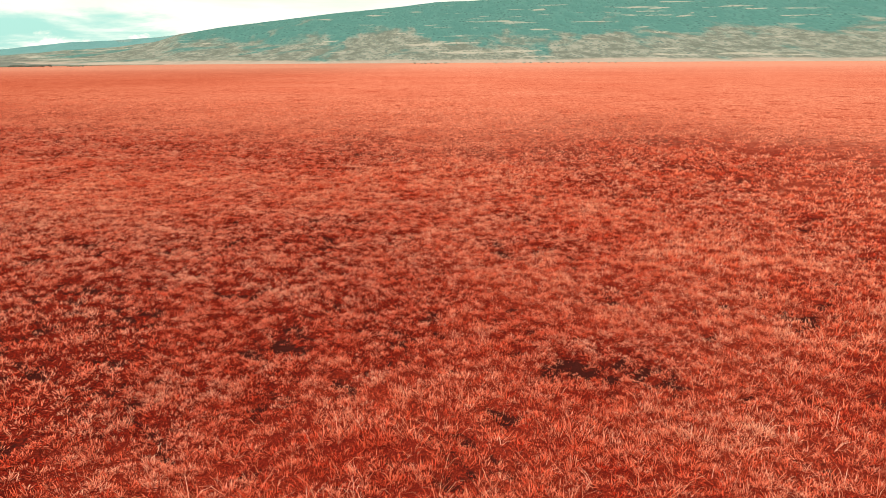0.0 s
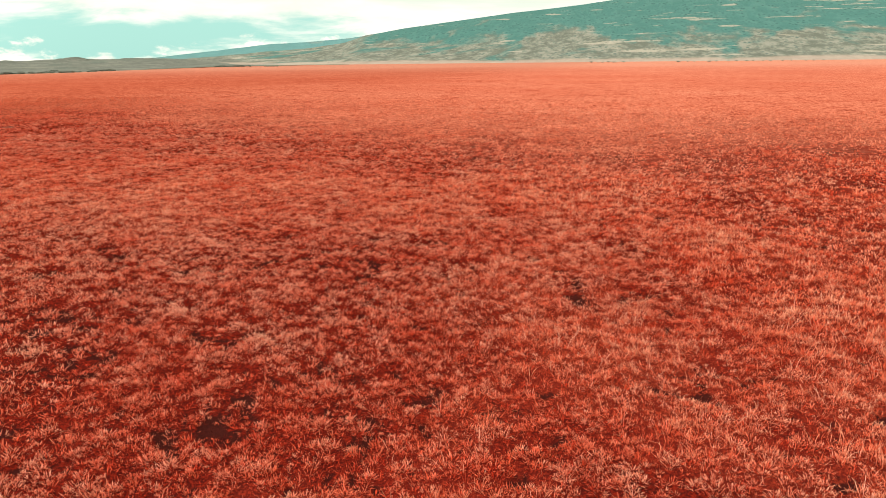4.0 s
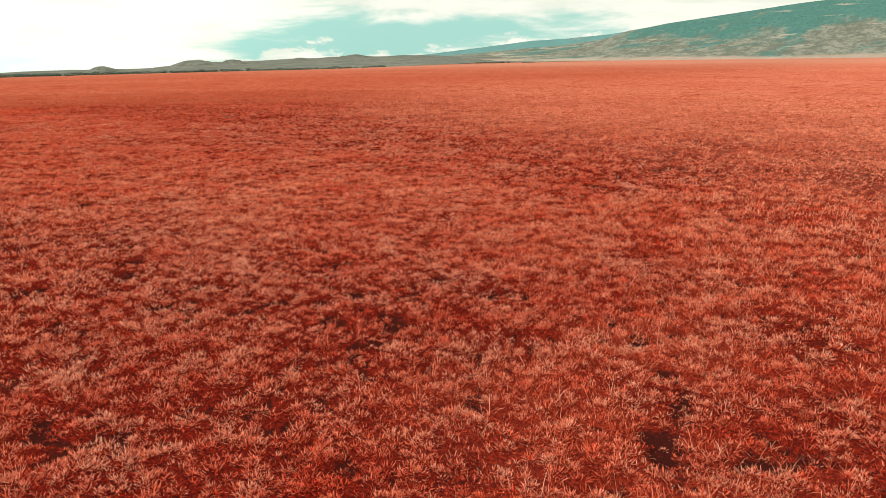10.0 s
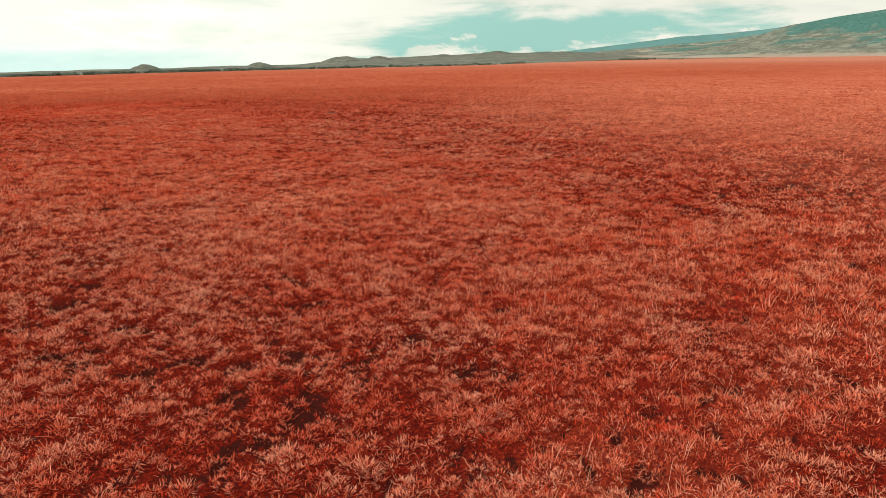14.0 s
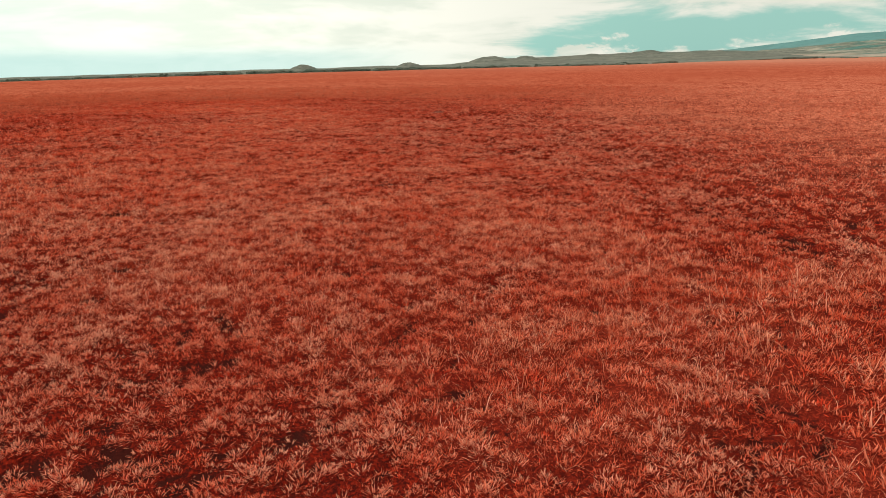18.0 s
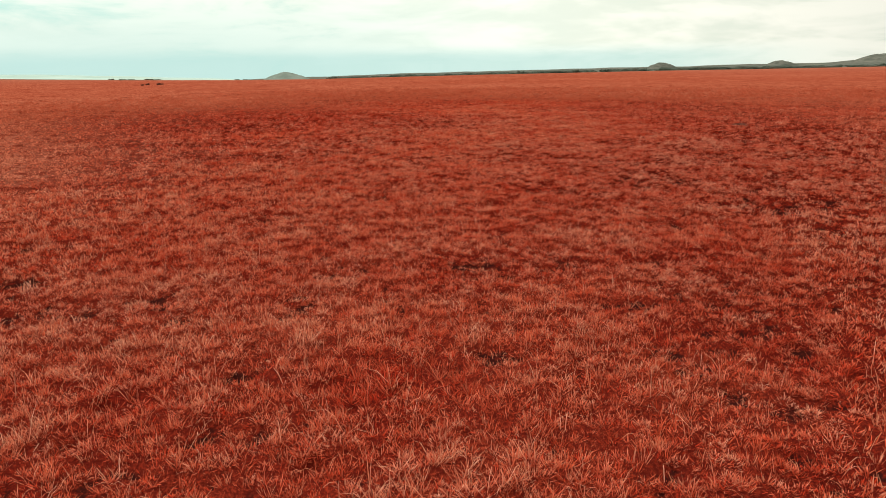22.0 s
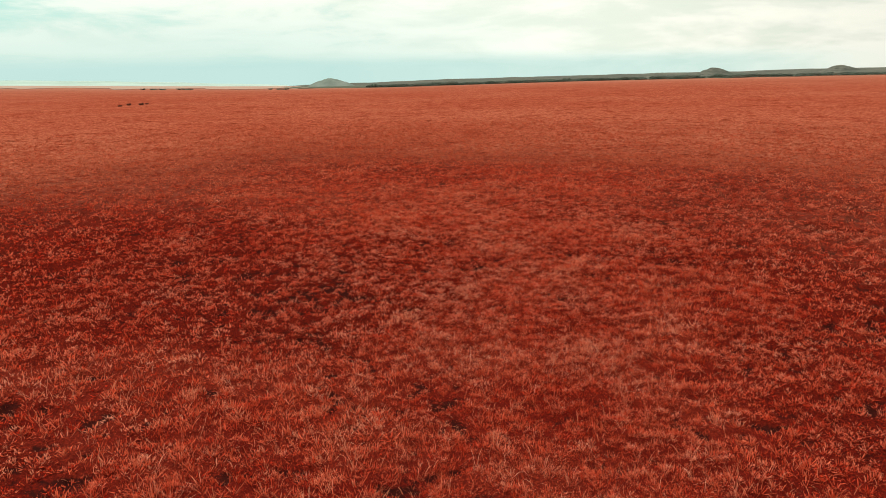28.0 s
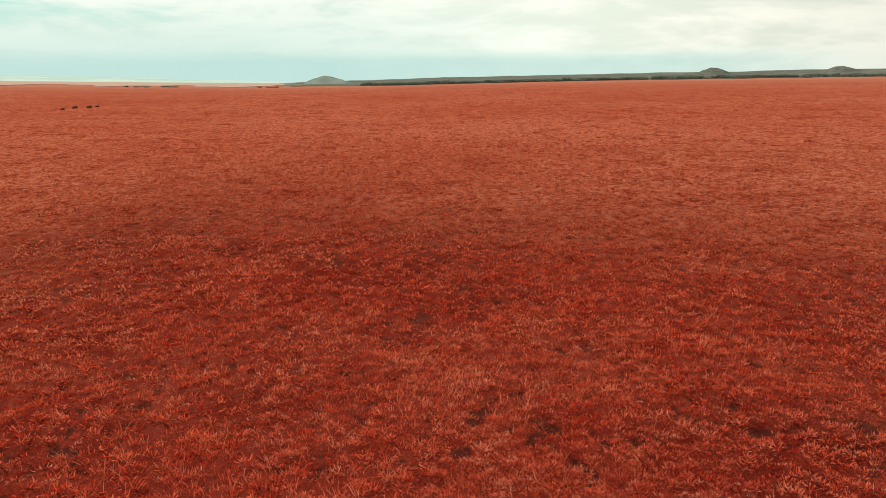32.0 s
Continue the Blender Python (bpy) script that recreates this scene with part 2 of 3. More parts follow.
def leaf_material(name, fresh, mid, bleached, root, through=0.30, evens=0.92):
    """Blades and leaves: fresh growth is a deep red, dry growth bleached; a blade's foot is redder, with shade painted
    into its colour.
    """
    mat = bpy.data.materials.new(name)
    mat.use_nodes = True
    m = Nodes(mat.node_tree)
    geo = m.add("ShaderNodeNewGeometry")
    place, chance = geo.outputs["Position"], geo.outputs["Random Per Island"]
    dry = patches(m, place)
    tuft = m.add("ShaderNodeAttribute", attribute_name="tuft").outputs["Fac"]
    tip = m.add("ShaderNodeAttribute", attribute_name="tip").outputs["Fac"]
    far = m.add("ShaderNodeAttribute", attribute_name="closed_grass").outputs["Fac"]
    tone = m.math("ADD", m.math("MULTIPLY", tuft, 0.72), m.math("ADD", m.math("MULTIPLY", dry, 0.26), m.math("MULTIPLY", m.math("SUBTRACT", chance, 0.5), 0.34)))
    body = m.mix(m.ramp(tone, 0.04, 0.50), fresh, mid)
    body = m.mix(m.ramp(tone, 0.42, 0.98), body, bleached)
    # the root colour is a fresher red, darkened for shade low in the tuft
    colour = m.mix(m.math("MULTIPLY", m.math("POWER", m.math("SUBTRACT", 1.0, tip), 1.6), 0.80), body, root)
    # each blade has its own lightness
    own = m.math("FRACT", m.math("MULTIPLY", chance, 17.3))
    colour = m.mix(own, m.mix(1.0, colour, (0.66, 0.58, 0.56), "MULTIPLY"), m.mix(1.0, colour, (1.12, 1.16, 1.18), "MULTIPLY"))
    where = m.add("ShaderNodeSeparateXYZ")
    m.put(where.inputs[0], place)
    west = m.ramp(where.outputs[0], -42.0, -92.0)
    colour = m.mix(west, colour, m.mix(1.0, colour, (1.0, 0.74, 0.66), "MULTIPLY"))
    # out on the plain the cover is even, paler grass
    even = m.mix(m.math("ADD", m.math("MULTIPLY", dry, 0.6), m.math("MULTIPLY", tone, 0.22)), (0.52, 0.115, 0.060), (0.70, 0.228, 0.136))
    even = m.mix(m.math("MULTIPLY", west, 0.9), even, m.mix(1.0, even, (0.80, 0.62, 0.54), "MULTIPLY"))
    colour = m.mix(m.math("MULTIPLY", m.ramp(far, 0.0, 0.55), evens), colour, even)
    # darker clumps here and there: shade of low spots put into the blade colour
    clump = m.math("MULTIPLY", m.ramp(m.noise(place, 1.0, 5.0, 0.72), 0.54, 0.66), m.math("SUBTRACT", 0.75, m.math("MULTIPLY", tuft, 0.35)))
    colour = m.mix(clump, colour, m.mix(1.0, colour, (0.58, 0.36, 0.32), "MULTIPLY"))
    # blades stand in every direction: their mean turns to the sky
    upward = m.add("ShaderNodeVectorMath", operation="MULTIPLY_ADD")
    m.put(upward.inputs[0], geo.outputs["Normal"])
    m.put(upward.inputs[1], m.math("SUBTRACT", 0.75, m.math("MULTIPLY", m.ramp(far, 0.0, 0.6), 0.5)))
    upward.inputs[2].default_value = (0, 0, 0.45)
    unit = m.add("ShaderNodeVectorMath", operation="NORMALIZE")
    m.put(unit.inputs[0], upward.outputs[0])
    one, two, both = m.add("ShaderNodeBsdfDiffuse"), m.add("ShaderNodeBsdfTranslucent"), m.add("ShaderNodeMixShader")
    m.put(one.inputs[0], colour)
    m.put(one.inputs["Normal"], unit.outputs[0])
    m.put(two.inputs[0], colour)
    both.inputs[0].default_value = through
    m.put(both.inputs[1], one.outputs[0])
    m.put(both.inputs[2], two.outputs[0])
    m.put(m.add("ShaderNodeOutputMaterial").inputs[0], both.outputs[0])
    return mat


def slope_material(name, low, high, forest, fields, level, size=1.0, grain=(1, 1, 1), foot=None, bushes=0.6):
    """Dry slopes with scattered bush, forest higher up, pale cleared strips and, at the foot, short bleached grass."""
    mat, m, bsdf, place = material(name, 0.95)
    height = m.add("ShaderNodeSeparateXYZ")
    m.put(height.inputs[0], place)
    face = m.scaled(place, grain)
    wide = m.noise(face, 0.0042 / size, 6.0, 0.62, 0.4)
    fine = m.noise(face, 0.022 / size, 6.0, 0.72)
    colour = m.mix(m.ramp(fine, 0.40, 0.60), low, high)
    wood = m.ramp(m.math("ADD", m.math("MULTIPLY", height.outputs[2], 1.0 / level), m.math("MULTIPLY", m.math("SUBTRACT", wide, 0.5), 5.0)), 0.35, 1.05)
    colour = m.mix(m.math("MULTIPLY", wood, 0.9), colour, m.mix(fine, forest, tuple(c * 1.4 for c in forest)))
    cleared = m.noise(m.scaled(face, (0.0045 / size, 0.0045 / size, 0.050 / size)), 1.0, 4.0, 0.55, 0.3)
    colour = m.mix(m.math("MULTIPLY", m.ramp(cleared, 0.615, 0.66), 0.75), colour, fields)
    bush = m.add("ShaderNodeTexVoronoi")
    m.put(bush.inputs["Vector"], face)
    bush.inputs["Scale"].default_value = 0.06 / size
    dots = m.math("MULTIPLY", m.ramp(bush.outputs["Distance"], 0.45, 0.2), m.ramp(fine, 0.42, 0.58))
    colour = m.mix(m.math("MULTIPLY", dots, bushes), colour, tuple(c * 0.6 for c in forest))
    if foot:
        dry = m.ramp(m.math("ADD", height.outputs[2], m.math("MULTIPLY", m.math("SUBTRACT", wide, 0.5), 22.0)), 13.0, 5.0)
        colour = m.mix(m.math("MULTIPLY", dry, 0.7), colour, foot)
    m.put(bsdf.inputs["Base Color"], colour)
    m.put(bsdf.inputs["Normal"], m.bump(m.math("ADD", fine, m.math("MULTIPLY", wide, 2.0)), 0.6, 25.0 * size))
    return mat


def plain_material(name, a, b, scale, rough=0.9):
    mat, m, bsdf, place = material(name, rough)
    m.put(bsdf.inputs["Base Color"], m.mix(m.ramp(m.noise(place, scale, 5.0, 0.6), 0.35, 0.65), a, b))
    return mat


SOIL = soil_material()
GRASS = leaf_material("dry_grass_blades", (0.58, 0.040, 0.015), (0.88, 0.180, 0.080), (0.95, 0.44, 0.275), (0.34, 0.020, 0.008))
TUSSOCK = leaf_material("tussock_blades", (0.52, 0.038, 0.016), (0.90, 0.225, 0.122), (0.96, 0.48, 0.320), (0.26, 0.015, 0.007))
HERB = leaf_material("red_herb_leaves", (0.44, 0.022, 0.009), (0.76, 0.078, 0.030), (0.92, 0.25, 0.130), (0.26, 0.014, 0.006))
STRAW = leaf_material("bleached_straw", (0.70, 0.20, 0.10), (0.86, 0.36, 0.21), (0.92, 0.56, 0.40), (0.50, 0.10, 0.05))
# near-black leaves that stand in for shaded dips in the grass
DARK_SPOT = leaf_material("dark_spot_leaves", (0.070, 0.008, 0.006), (0.14, 0.016, 0.010), (0.26, 0.040, 0.022), (0.040, 0.006, 0.005), 0.2, 0.4)
MOUNTAIN = slope_material("mountain_slope", (0.105, 0.112, 0.090), (0.200, 0.195, 0.160), (0.042, 0.112, 0.100), (0.30, 0.265, 0.21), 125.0, 1.0, (1, 0.35, 1.3), (0.33, 0.25, 0.20))
# distance haze is painted into the blue-green of this slope
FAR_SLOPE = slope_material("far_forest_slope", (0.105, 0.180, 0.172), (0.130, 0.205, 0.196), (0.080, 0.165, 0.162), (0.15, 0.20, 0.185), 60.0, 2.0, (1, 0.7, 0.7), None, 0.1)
HILL = slope_material("grassy_hill_slope", (0.098, 0.102, 0.086), (0.145, 0.144, 0.122), (0.070, 0.088, 0.074), (0.17, 0.165, 0.135), 260.0, 0.6, (0.5, 0.5, 2.0))
# paler grey-green than the other hills: haze put into its colour
HAZED_HILL = plain_material("hazed_grey_hill", (0.165, 0.195, 0.170), (0.22, 0.25, 0.22), 0.02)
# land seen through haze, with the haze held in this pale colour
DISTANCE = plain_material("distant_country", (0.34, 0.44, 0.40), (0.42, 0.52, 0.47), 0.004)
SCRUB = plain_material("scrub_ground", (0.075, 0.092, 0.070), (0.13, 0.135, 0.10), 0.02)
BARK = plain_material("grey_bark", (0.07, 0.055, 0.045), (0.13, 0.10, 0.08), 6.0)
DRY_BUSH = plain_material("dead_brown_twigs", (0.14, 0.055, 0.040), (0.24, 0.095, 0.070), 5.0)
# leaf colour lightened and greyed to paint haze over the far trees
FOLIAGE = plain_material("hazed_foliage", (0.150, 0.178, 0.145), (0.22, 0.250, 0.205), 0.7)


# ---------------------------------------------------------------- mesh helpers
def mesh_from(name, verts, tris, mat, smooth=False):
    """A mesh from numpy arrays of vertices and triangles."""
    me = bpy.data.meshes.new(name)
    me.vertices.add(len(verts))
    me.vertices.foreach_set("co", np.asarray(verts, np.float32).ravel())
    me.loops.add(len(tris) * 3)
    me.loops.foreach_set("vertex_index", np.asarray(tris, np.int32).ravel())
    me.polygons.add(len(tris))
    me.polygons.foreach_set("loop_start", np.arange(0, len(tris) * 3, 3, dtype=np.int32))
    me.polygons.foreach_set("use_smooth", np.full(len(tris), smooth))
    me.materials.append(mat)
    me.update()
    me.validate()
    return me


def grid_tris(rows, cols):
    i, j = np.meshgrid(np.arange(rows - 1), np.arange(cols - 1), indexing="ij")
    a = (i * cols + j).ravel()
    return np.concatenate([np.stack([a, a + 1, a + cols + 1], 1), np.stack([a, a + cols + 1, a + cols], 1)])


def part(name, me, parent, label=""):
    ob = new(name, me)
    ob.parent = parent
    return tagged(ob, label)


def lattice(ix, iy, seed):
    """A random value, -1 to 1, at each corner of a square grid."""
    h = (ix.astype(np.uint32) * np.uint32(374761393) + iy.astype(np.uint32) * np.uint32(668265263) + np.uint32(seed * 974711 % 2 ** 31))
    h = (h ^ (h >> np.uint32(13))) * np.uint32(1274126177)
    return ((h ^ (h >> np.uint32(16))) & np.uint32(65535)).astype(np.float64) / 32767.5 - 1


def wave(x, y, seed, size, octaves=4):
    """Smooth value noise over the plan, about -1 to 1; size is the width of its largest swells."""
    x, y = np.asarray(x, float), np.asarray(y, float)
    total, weight = 0.0, 0.0
    for k in range(octaves):
        a, f, w = 0.7 + 1.3 * k, 2.0 / size * 1.93 ** k, 0.55 ** k
        u = (x * math.cos(a) - y * math.sin(a)) * f + 911.3
        v = (x * math.sin(a) + y * math.cos(a)) * f + 577.7
        iu, iv = np.floor(u).astype(np.int64), np.floor(v).astype(np.int64)
        s, t = u - iu, v - iv
        s, t = s * s * (3 - 2 * s), t * t * (3 - 2 * t)
        low = lattice(iu, iv, seed + k) * (1 - s) + lattice(iu + 1, iv, seed + k) * s
        high = lattice(iu, iv + 1, seed + k) * (1 - s) + lattice(iu + 1, iv + 1, seed + k) * s
        total, weight = total + w * (low * (1 - t) + high * t), weight + w
    return total / weight * 1.7


ROUTE = np.array([(1, 11), (1, 17), (-5, 27), (-13, 33), (-20, 38), (-32, 44), (-50, 50), (-74, 53.5)], float)


def beside_route(x, y):
    """The distance from the strip of plain that is passed over."""
    best = np.full(np.shape(x), 1e9)
    for (ax, ay), (bx, by) in zip(ROUTE[:-1], ROUTE[1:]):
        dx, dy = bx - ax, by - ay
        s = np.clip(((x - ax) * dx + (y - ay) * dy) / (dx * dx + dy * dy), 0, 1)
        best = np.minimum(best, np.hypot(x - ax - s * dx, y - ay - s * dy))
    return best


def fall(x, y):
    """How far the land sinks away towards the low country in the west, beyond the near plain."""
    r, az = np.hypot(x, y), np.degrees(np.arctan2(-x, y))
    el = np.interp(az, [-180, 22, 30, 38, 46, 54, 66, 75, 86, 92, 100, 113, 130, 180], [-0.08, -0.08, -0.17, -0.45, -0.52, -0.60, -0.74, -0.85, -1.02, -0.98, -0.83, -0.50, -0.30, -0.08])
    s = np.clip((r - 60) / 200, 0, 1)
    drop = 5 + r * np.tan(np.radians(el))
    return s * s * (3 - 2 * s) * 0.5 * (drop - np.sqrt(drop * drop + 1.5))


def hummock(x, y):
    """Mounds of old growth a foot across, about -1 to 1, with low spots between them."""
    return np.clip(0.70 * wave(x, y, 73, 0.56, 2) + 0.40 * wave(x, y, 74, 2.6, 2) + 0.28, -1, 1)


def drift(x, y):
    """Where grass rather than herbs grows, about 0 to 1."""
    herbs = np.exp(-((x + 10) ** 2 + (y - 20) ** 2) / 110) + 0.8 * np.exp(-((x + 62) / 22) ** 2 - ((y - 70) / 9) ** 2)
    meadow = np.exp(-((x - 6) ** 2 + (y - 19) ** 2) / 130) + 0.8 * np.exp(-((x + 22) / 14) ** 2 - ((y - 36) / 7) ** 2)
    west = np.clip((-x - 25) / 40, 0, 1)
    return np.clip(0.5 - 0.25 * west - 0.7 * herbs + 0.6 * meadow + 0.6 * wave(x, y, 71, 24, 3) + 0.3 * wave(x, y, 72, 5, 2), 0, 1)


def footing(x, y):
    """How well anything grows: below about -0.5 the soil lies bare, more often among the herbs than in the grass."""
    return hummock(x, y) - 0.34 * (1 - drift(x, y))


def hollow(x, y, size):
    """Where nothing grows farther out: bare hollows between the clumps."""
    return wave(x, y, 76, size, 2) + 0.35 * wave(x, y, 77, size * 4, 2) < -0.78


def closed_grass(x, y, start=5.0, span=62.0):
    """How far the cover has closed to even, paler grass: none on the near plain, all of it beyond."""
    s = np.clip((beside_route(x, y) + 14 * wave(x, y, 9, 60, 3) - start) / span, 0, 1)
    return s * s * (3 - 2 * s)


def relief(x, y):
    """The height of the plain: hummocks and slight swells underfoot, long ones farther off."""
    d = np.hypot(x + 30, y - 40)
    near = np.clip((170 - d) / 60, 0, 1)
    return (0.05 * wave(x, y, 6, 12, 2) + 0.095 * hummock(x, y)) * near + 0.4 * wave(x, y, 7, 420, 2) * np.clip((d - 150) / 500, 0, 1) + fall(x, y)


# ---------------------------------------------------------------- ground
def stretch(near_low, near_high, step, far):
    inner = np.arange(near_low, near_high + step, step)
    out = step * 1.12 ** np.arange(1, 200)
    out = np.cumsum(out)
    out = np.append(out[out < far], far)
    return np.concatenate([(near_low - out)[::-1], inner, near_high + out])


gx, gy = stretch(-94, 12, 0.19, 4600), stretch(-14, 20, 0.19, 4600)
X, Y = np.meshgrid(gx, gy, indexing="ij")
# the fine rows of the grid follow the route
Y = Y + np.interp(X, [-94, -76, -50, -32, -20, -13, -5, 1, 12], [54, 54, 50, 44, 38, 32, 25, 14, 12])
Z = relief(X, Y)
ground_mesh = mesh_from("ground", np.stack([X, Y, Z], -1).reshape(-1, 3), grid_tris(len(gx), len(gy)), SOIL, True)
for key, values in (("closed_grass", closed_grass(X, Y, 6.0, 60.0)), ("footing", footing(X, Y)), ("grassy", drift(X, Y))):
    ground_mesh.attributes.new(key, "FLOAT", "POINT").data.foreach_set("value", values.astype(np.float32).ravel())
ground = tagged(new("ground", ground_mesh),
                "flat savanna plain of dark red soil and short dry grass", "ground", kind="structure")


def sheet(name, az0, az1, near, far, mat, label, lift=0.35, category="ground"):
    """A tract of other ground from one bearing to another, between two distances that may vary with the bearing."""
    az = np.linspace(az0, az1, 160)
    s = np.linspace(0, 1, 14) ** 2
    A, S = np.meshgrid(az, s, indexing="ij")
    R = near(A) * (1 - S) + far * S
    x, y = -np.sin(np.radians(A)) * R, np.cos(np.radians(A)) * R
    z = relief(x, y) + lift
    return tagged(new(name, mesh_from(name, np.stack([x, y, z], -1).reshape(-1, 3), grid_tris(len(az), len(s)), mat, True)), label, category, kind="structure")


sheet("scrub_ground", 20, 93.5, lambda a: 1000 + 1100 * np.clip((46 - a) / 26, 0, 1) ** 1.5 + 30 * np.sin(a * 1.7) + 18 * np.sin(a * 4.1),
      4400, SCRUB, "grey-green scrubland at the edge of the red plain")


# haze is put into the pale colour of these flats
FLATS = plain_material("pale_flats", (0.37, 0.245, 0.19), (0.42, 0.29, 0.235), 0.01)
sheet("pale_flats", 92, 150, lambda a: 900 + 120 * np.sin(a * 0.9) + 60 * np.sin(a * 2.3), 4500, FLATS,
      "flats of short dry grass in the low country, painted pale for haze", 0.3)


# ---------------------------------------------------------------- mountain and hills
def slope(name, az0, az1, near, far, crest_az, crest_el, rough, mat, label, steep=1.35):
    """A mountainside that rises from the distance near to a crest at the distance far, whose elevation (degrees) varies with the bearing."""
    az, s = np.linspace(az0, az1, int((az1 - az0) * 4)), np.linspace(0, 1, 64)
    A, S = np.meshgrid(az, s, indexing="ij")
    R = near + (far - near) * S
    x, y = -np.sin(np.radians(A)) * R, np.cos(np.radians(A)) * R
    crest = np.interp(A, crest_az, crest_el) + 0.05 * wave(A, A * 0, 3, 9, 4) * rough
    crest = np.maximum(crest, 0.03)
    gullies = 0.13 * wave(x, y, 11, 620, 5) * np.sqrt(S) * (1 - S ** 6) * np.clip(crest, 0, 1.6) * rough
    el = crest * (0.10 * S + 0.90 * S ** steep) + gullies
    z = 5 + R * np.tan(np.radians(el)) - 12 * (1 - S) ** 6
    return tagged(new(name, mesh_from(name, np.stack([x, y, z], -1).reshape(-1, 3), grid_tris(len(az), len(s)), mat, True)), label, "mountain", kind="structure")


slope("mountain", -80, 36, 2300, 3900, [-80, -8, 0, 8, 16, 18.8, 20.3, 22.8, 25.7, 28, 33, 36], [4.6, 4.6, 4.2, 3.4, 2.36, 1.93, 1.42, 1.05, 0.86, 0.66, 0.28, 0.05],
      1.0, MOUNTAIN, "long mountainside of grey scrub, green forest and pale fields")
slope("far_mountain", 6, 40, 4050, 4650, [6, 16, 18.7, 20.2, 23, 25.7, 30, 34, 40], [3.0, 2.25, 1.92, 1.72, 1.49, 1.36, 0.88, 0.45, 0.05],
      0.45, FAR_SLOPE, "forested mountain shoulder behind the scrub slope, haze painted blue-green", 1.1)


def hill(az, top, half, r=2600.0, flat=1.0, seed=0, mat=None):
    """A worn hill whose crest stands at the elevation top (degrees) seen from the plain."""
    u = np.linspace(-1, 1, 60)
    U, V = np.meshgrid(u, u, indexing="ij")
    wide = r * math.radians(half)
    d = np.clip(np.hypot(U, V), 0, 1)
    shape = (0.5 + 0.5 * np.cos(math.pi * d)) ** flat
    mid = bearing(az, r)
    foot = float(fall(np.array(mid.x), np.array(mid.y))) - 6
    high = r * math.tan(radians(top)) + 5 - foot
    out, side = bearing(az, 1), bearing(az - 90, 1)
    x, y = mid.x + side.x * U * wide + out.x * V * wide * 1.2, mid.y + side.y * U * wide + out.y * V * wide * 1.2
    z = foot + high * shape * (1 + 0.16 * wave(x, y, seed, wide * 0.9, 5))
    return tagged(new("hill", mesh_from("hill", np.stack([x, y, z], -1).reshape(-1, 3), grid_tris(60, 60), mat or HILL, True)),
                  "rounded grey-green hill beyond the plain", "hill", "hills on the horizon", kind="structure")


def ridge():
    """The low swell of country that joins the hills."""
    az, s = np.linspace(22, 97, 300), np.linspace(0, 1, 24)
    A, S = np.meshgrid(az, s, indexing="ij")
    R = 2000 + 1300 * S
    x, y = -np.sin(np.radians(A)) * R, np.cos(np.radians(A)) * R
    crest = np.interp(A, [22, 26, 33, 43, 47, 50, 53, 60, 70, 80, 88, 97], [-0.3, 0.10, 0.42, 0.33, 0.17, 0.10, -0.20, -0.35, -0.44, -0.55, -0.74, -0.95])
    crest = crest + 0.05 * wave(A, A * 0, 13, 7, 3)
    z = fall(x, y) - 4 + (R * np.tan(np.radians(crest)) + 9 - fall(x, y)) * S ** 0.7 * (1 + 0.04 * wave(x, y, 15, 300, 3))
    return tagged(new("low_ridge", mesh_from("low_ridge", np.stack([x, y, z], -1).reshape(-1, 3), grid_tris(len(az), len(s)), HILL, True)),
                  "low grey-green ridge joining the hills beyond the plain", "hill", kind="structure")


def far_country():
    """A line of distant land beyond the flats, its haze painted as a faint colour."""
    az, s = np.linspace(95, 160, 160), np.linspace(0, 1, 8)
    A, S = np.meshgrid(az, s, indexing="ij")
    R = 3600 + 900 * S
    x, y = -np.sin(np.radians(A)) * R, np.cos(np.radians(A)) * R
    crest = np.interp(A, [95, 100, 108, 118, 160], [-0.85, -0.62, -0.30, -0.05, 0.1]) + 0.03 * wave(A, A * 0, 17, 6, 3)
    z = fall(x, y) - 3 + (R * np.tan(np.radians(crest)) + 8 - fall(x, y)) * S
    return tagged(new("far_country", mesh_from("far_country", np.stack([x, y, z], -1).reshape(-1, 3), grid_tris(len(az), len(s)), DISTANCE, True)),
                  "line of distant wooded country, painted faint grey-blue for haze", "distance", kind="structure")


far_country()
ridge()
for k, (az, top, half, r, flat) in enumerate([
        (64.0, -0.12, 2.4, 2700, 1.2), (56.1, -0.12, 2.6, 2700, 1.2), (50.0, 0.30, 4.2, 2900, 1.1), (47.3, 0.33, 3.0, 2950, 1.2),
        (43.0, 0.42, 4.4, 3100, 1.2), (39.0, 0.47, 5.0, 3150, 1.1), (34.5, 0.50, 5.5, 3200, 1.1), (29.5, 0.36, 6.0, 3100, 1.2),
        (91.3, -0.44, 1.9, 2400, 0.38)]):
    hill(az, top, half, r, flat, 20 + k, HAZED_HILL if az > 80 else HILL)


# ---------------------------------------------------------------- trees at the edge of the plain
def tube(path, radii, sides=6):
    """A tapered limb along a path: vertices and triangles."""
    verts, tris = [], []
    for k, (p, r) in enumerate(zip(path, radii)):
        for j in range(sides):
            a = 2 * math.pi * j / sides
            verts.append((p[0] + r * math.cos(a), p[1] + r * math.sin(a), p[2]))
        if k:
            for j in range(sides):
                a, b = (k - 1) * sides + j, (k - 1) * sides + (j + 1) % sides
                tris += [(a, b, b + sides), (a, b + sides, a + sides)]
    return np.array(verts), np.array(tris)


def joined(pieces):
    verts, tris, base = [], [], 0
    for v, t in pieces:
        verts.append(v)
        tris.append(t + base)
        base += len(v)
    return np.concatenate(verts), np.concatenate(tris)


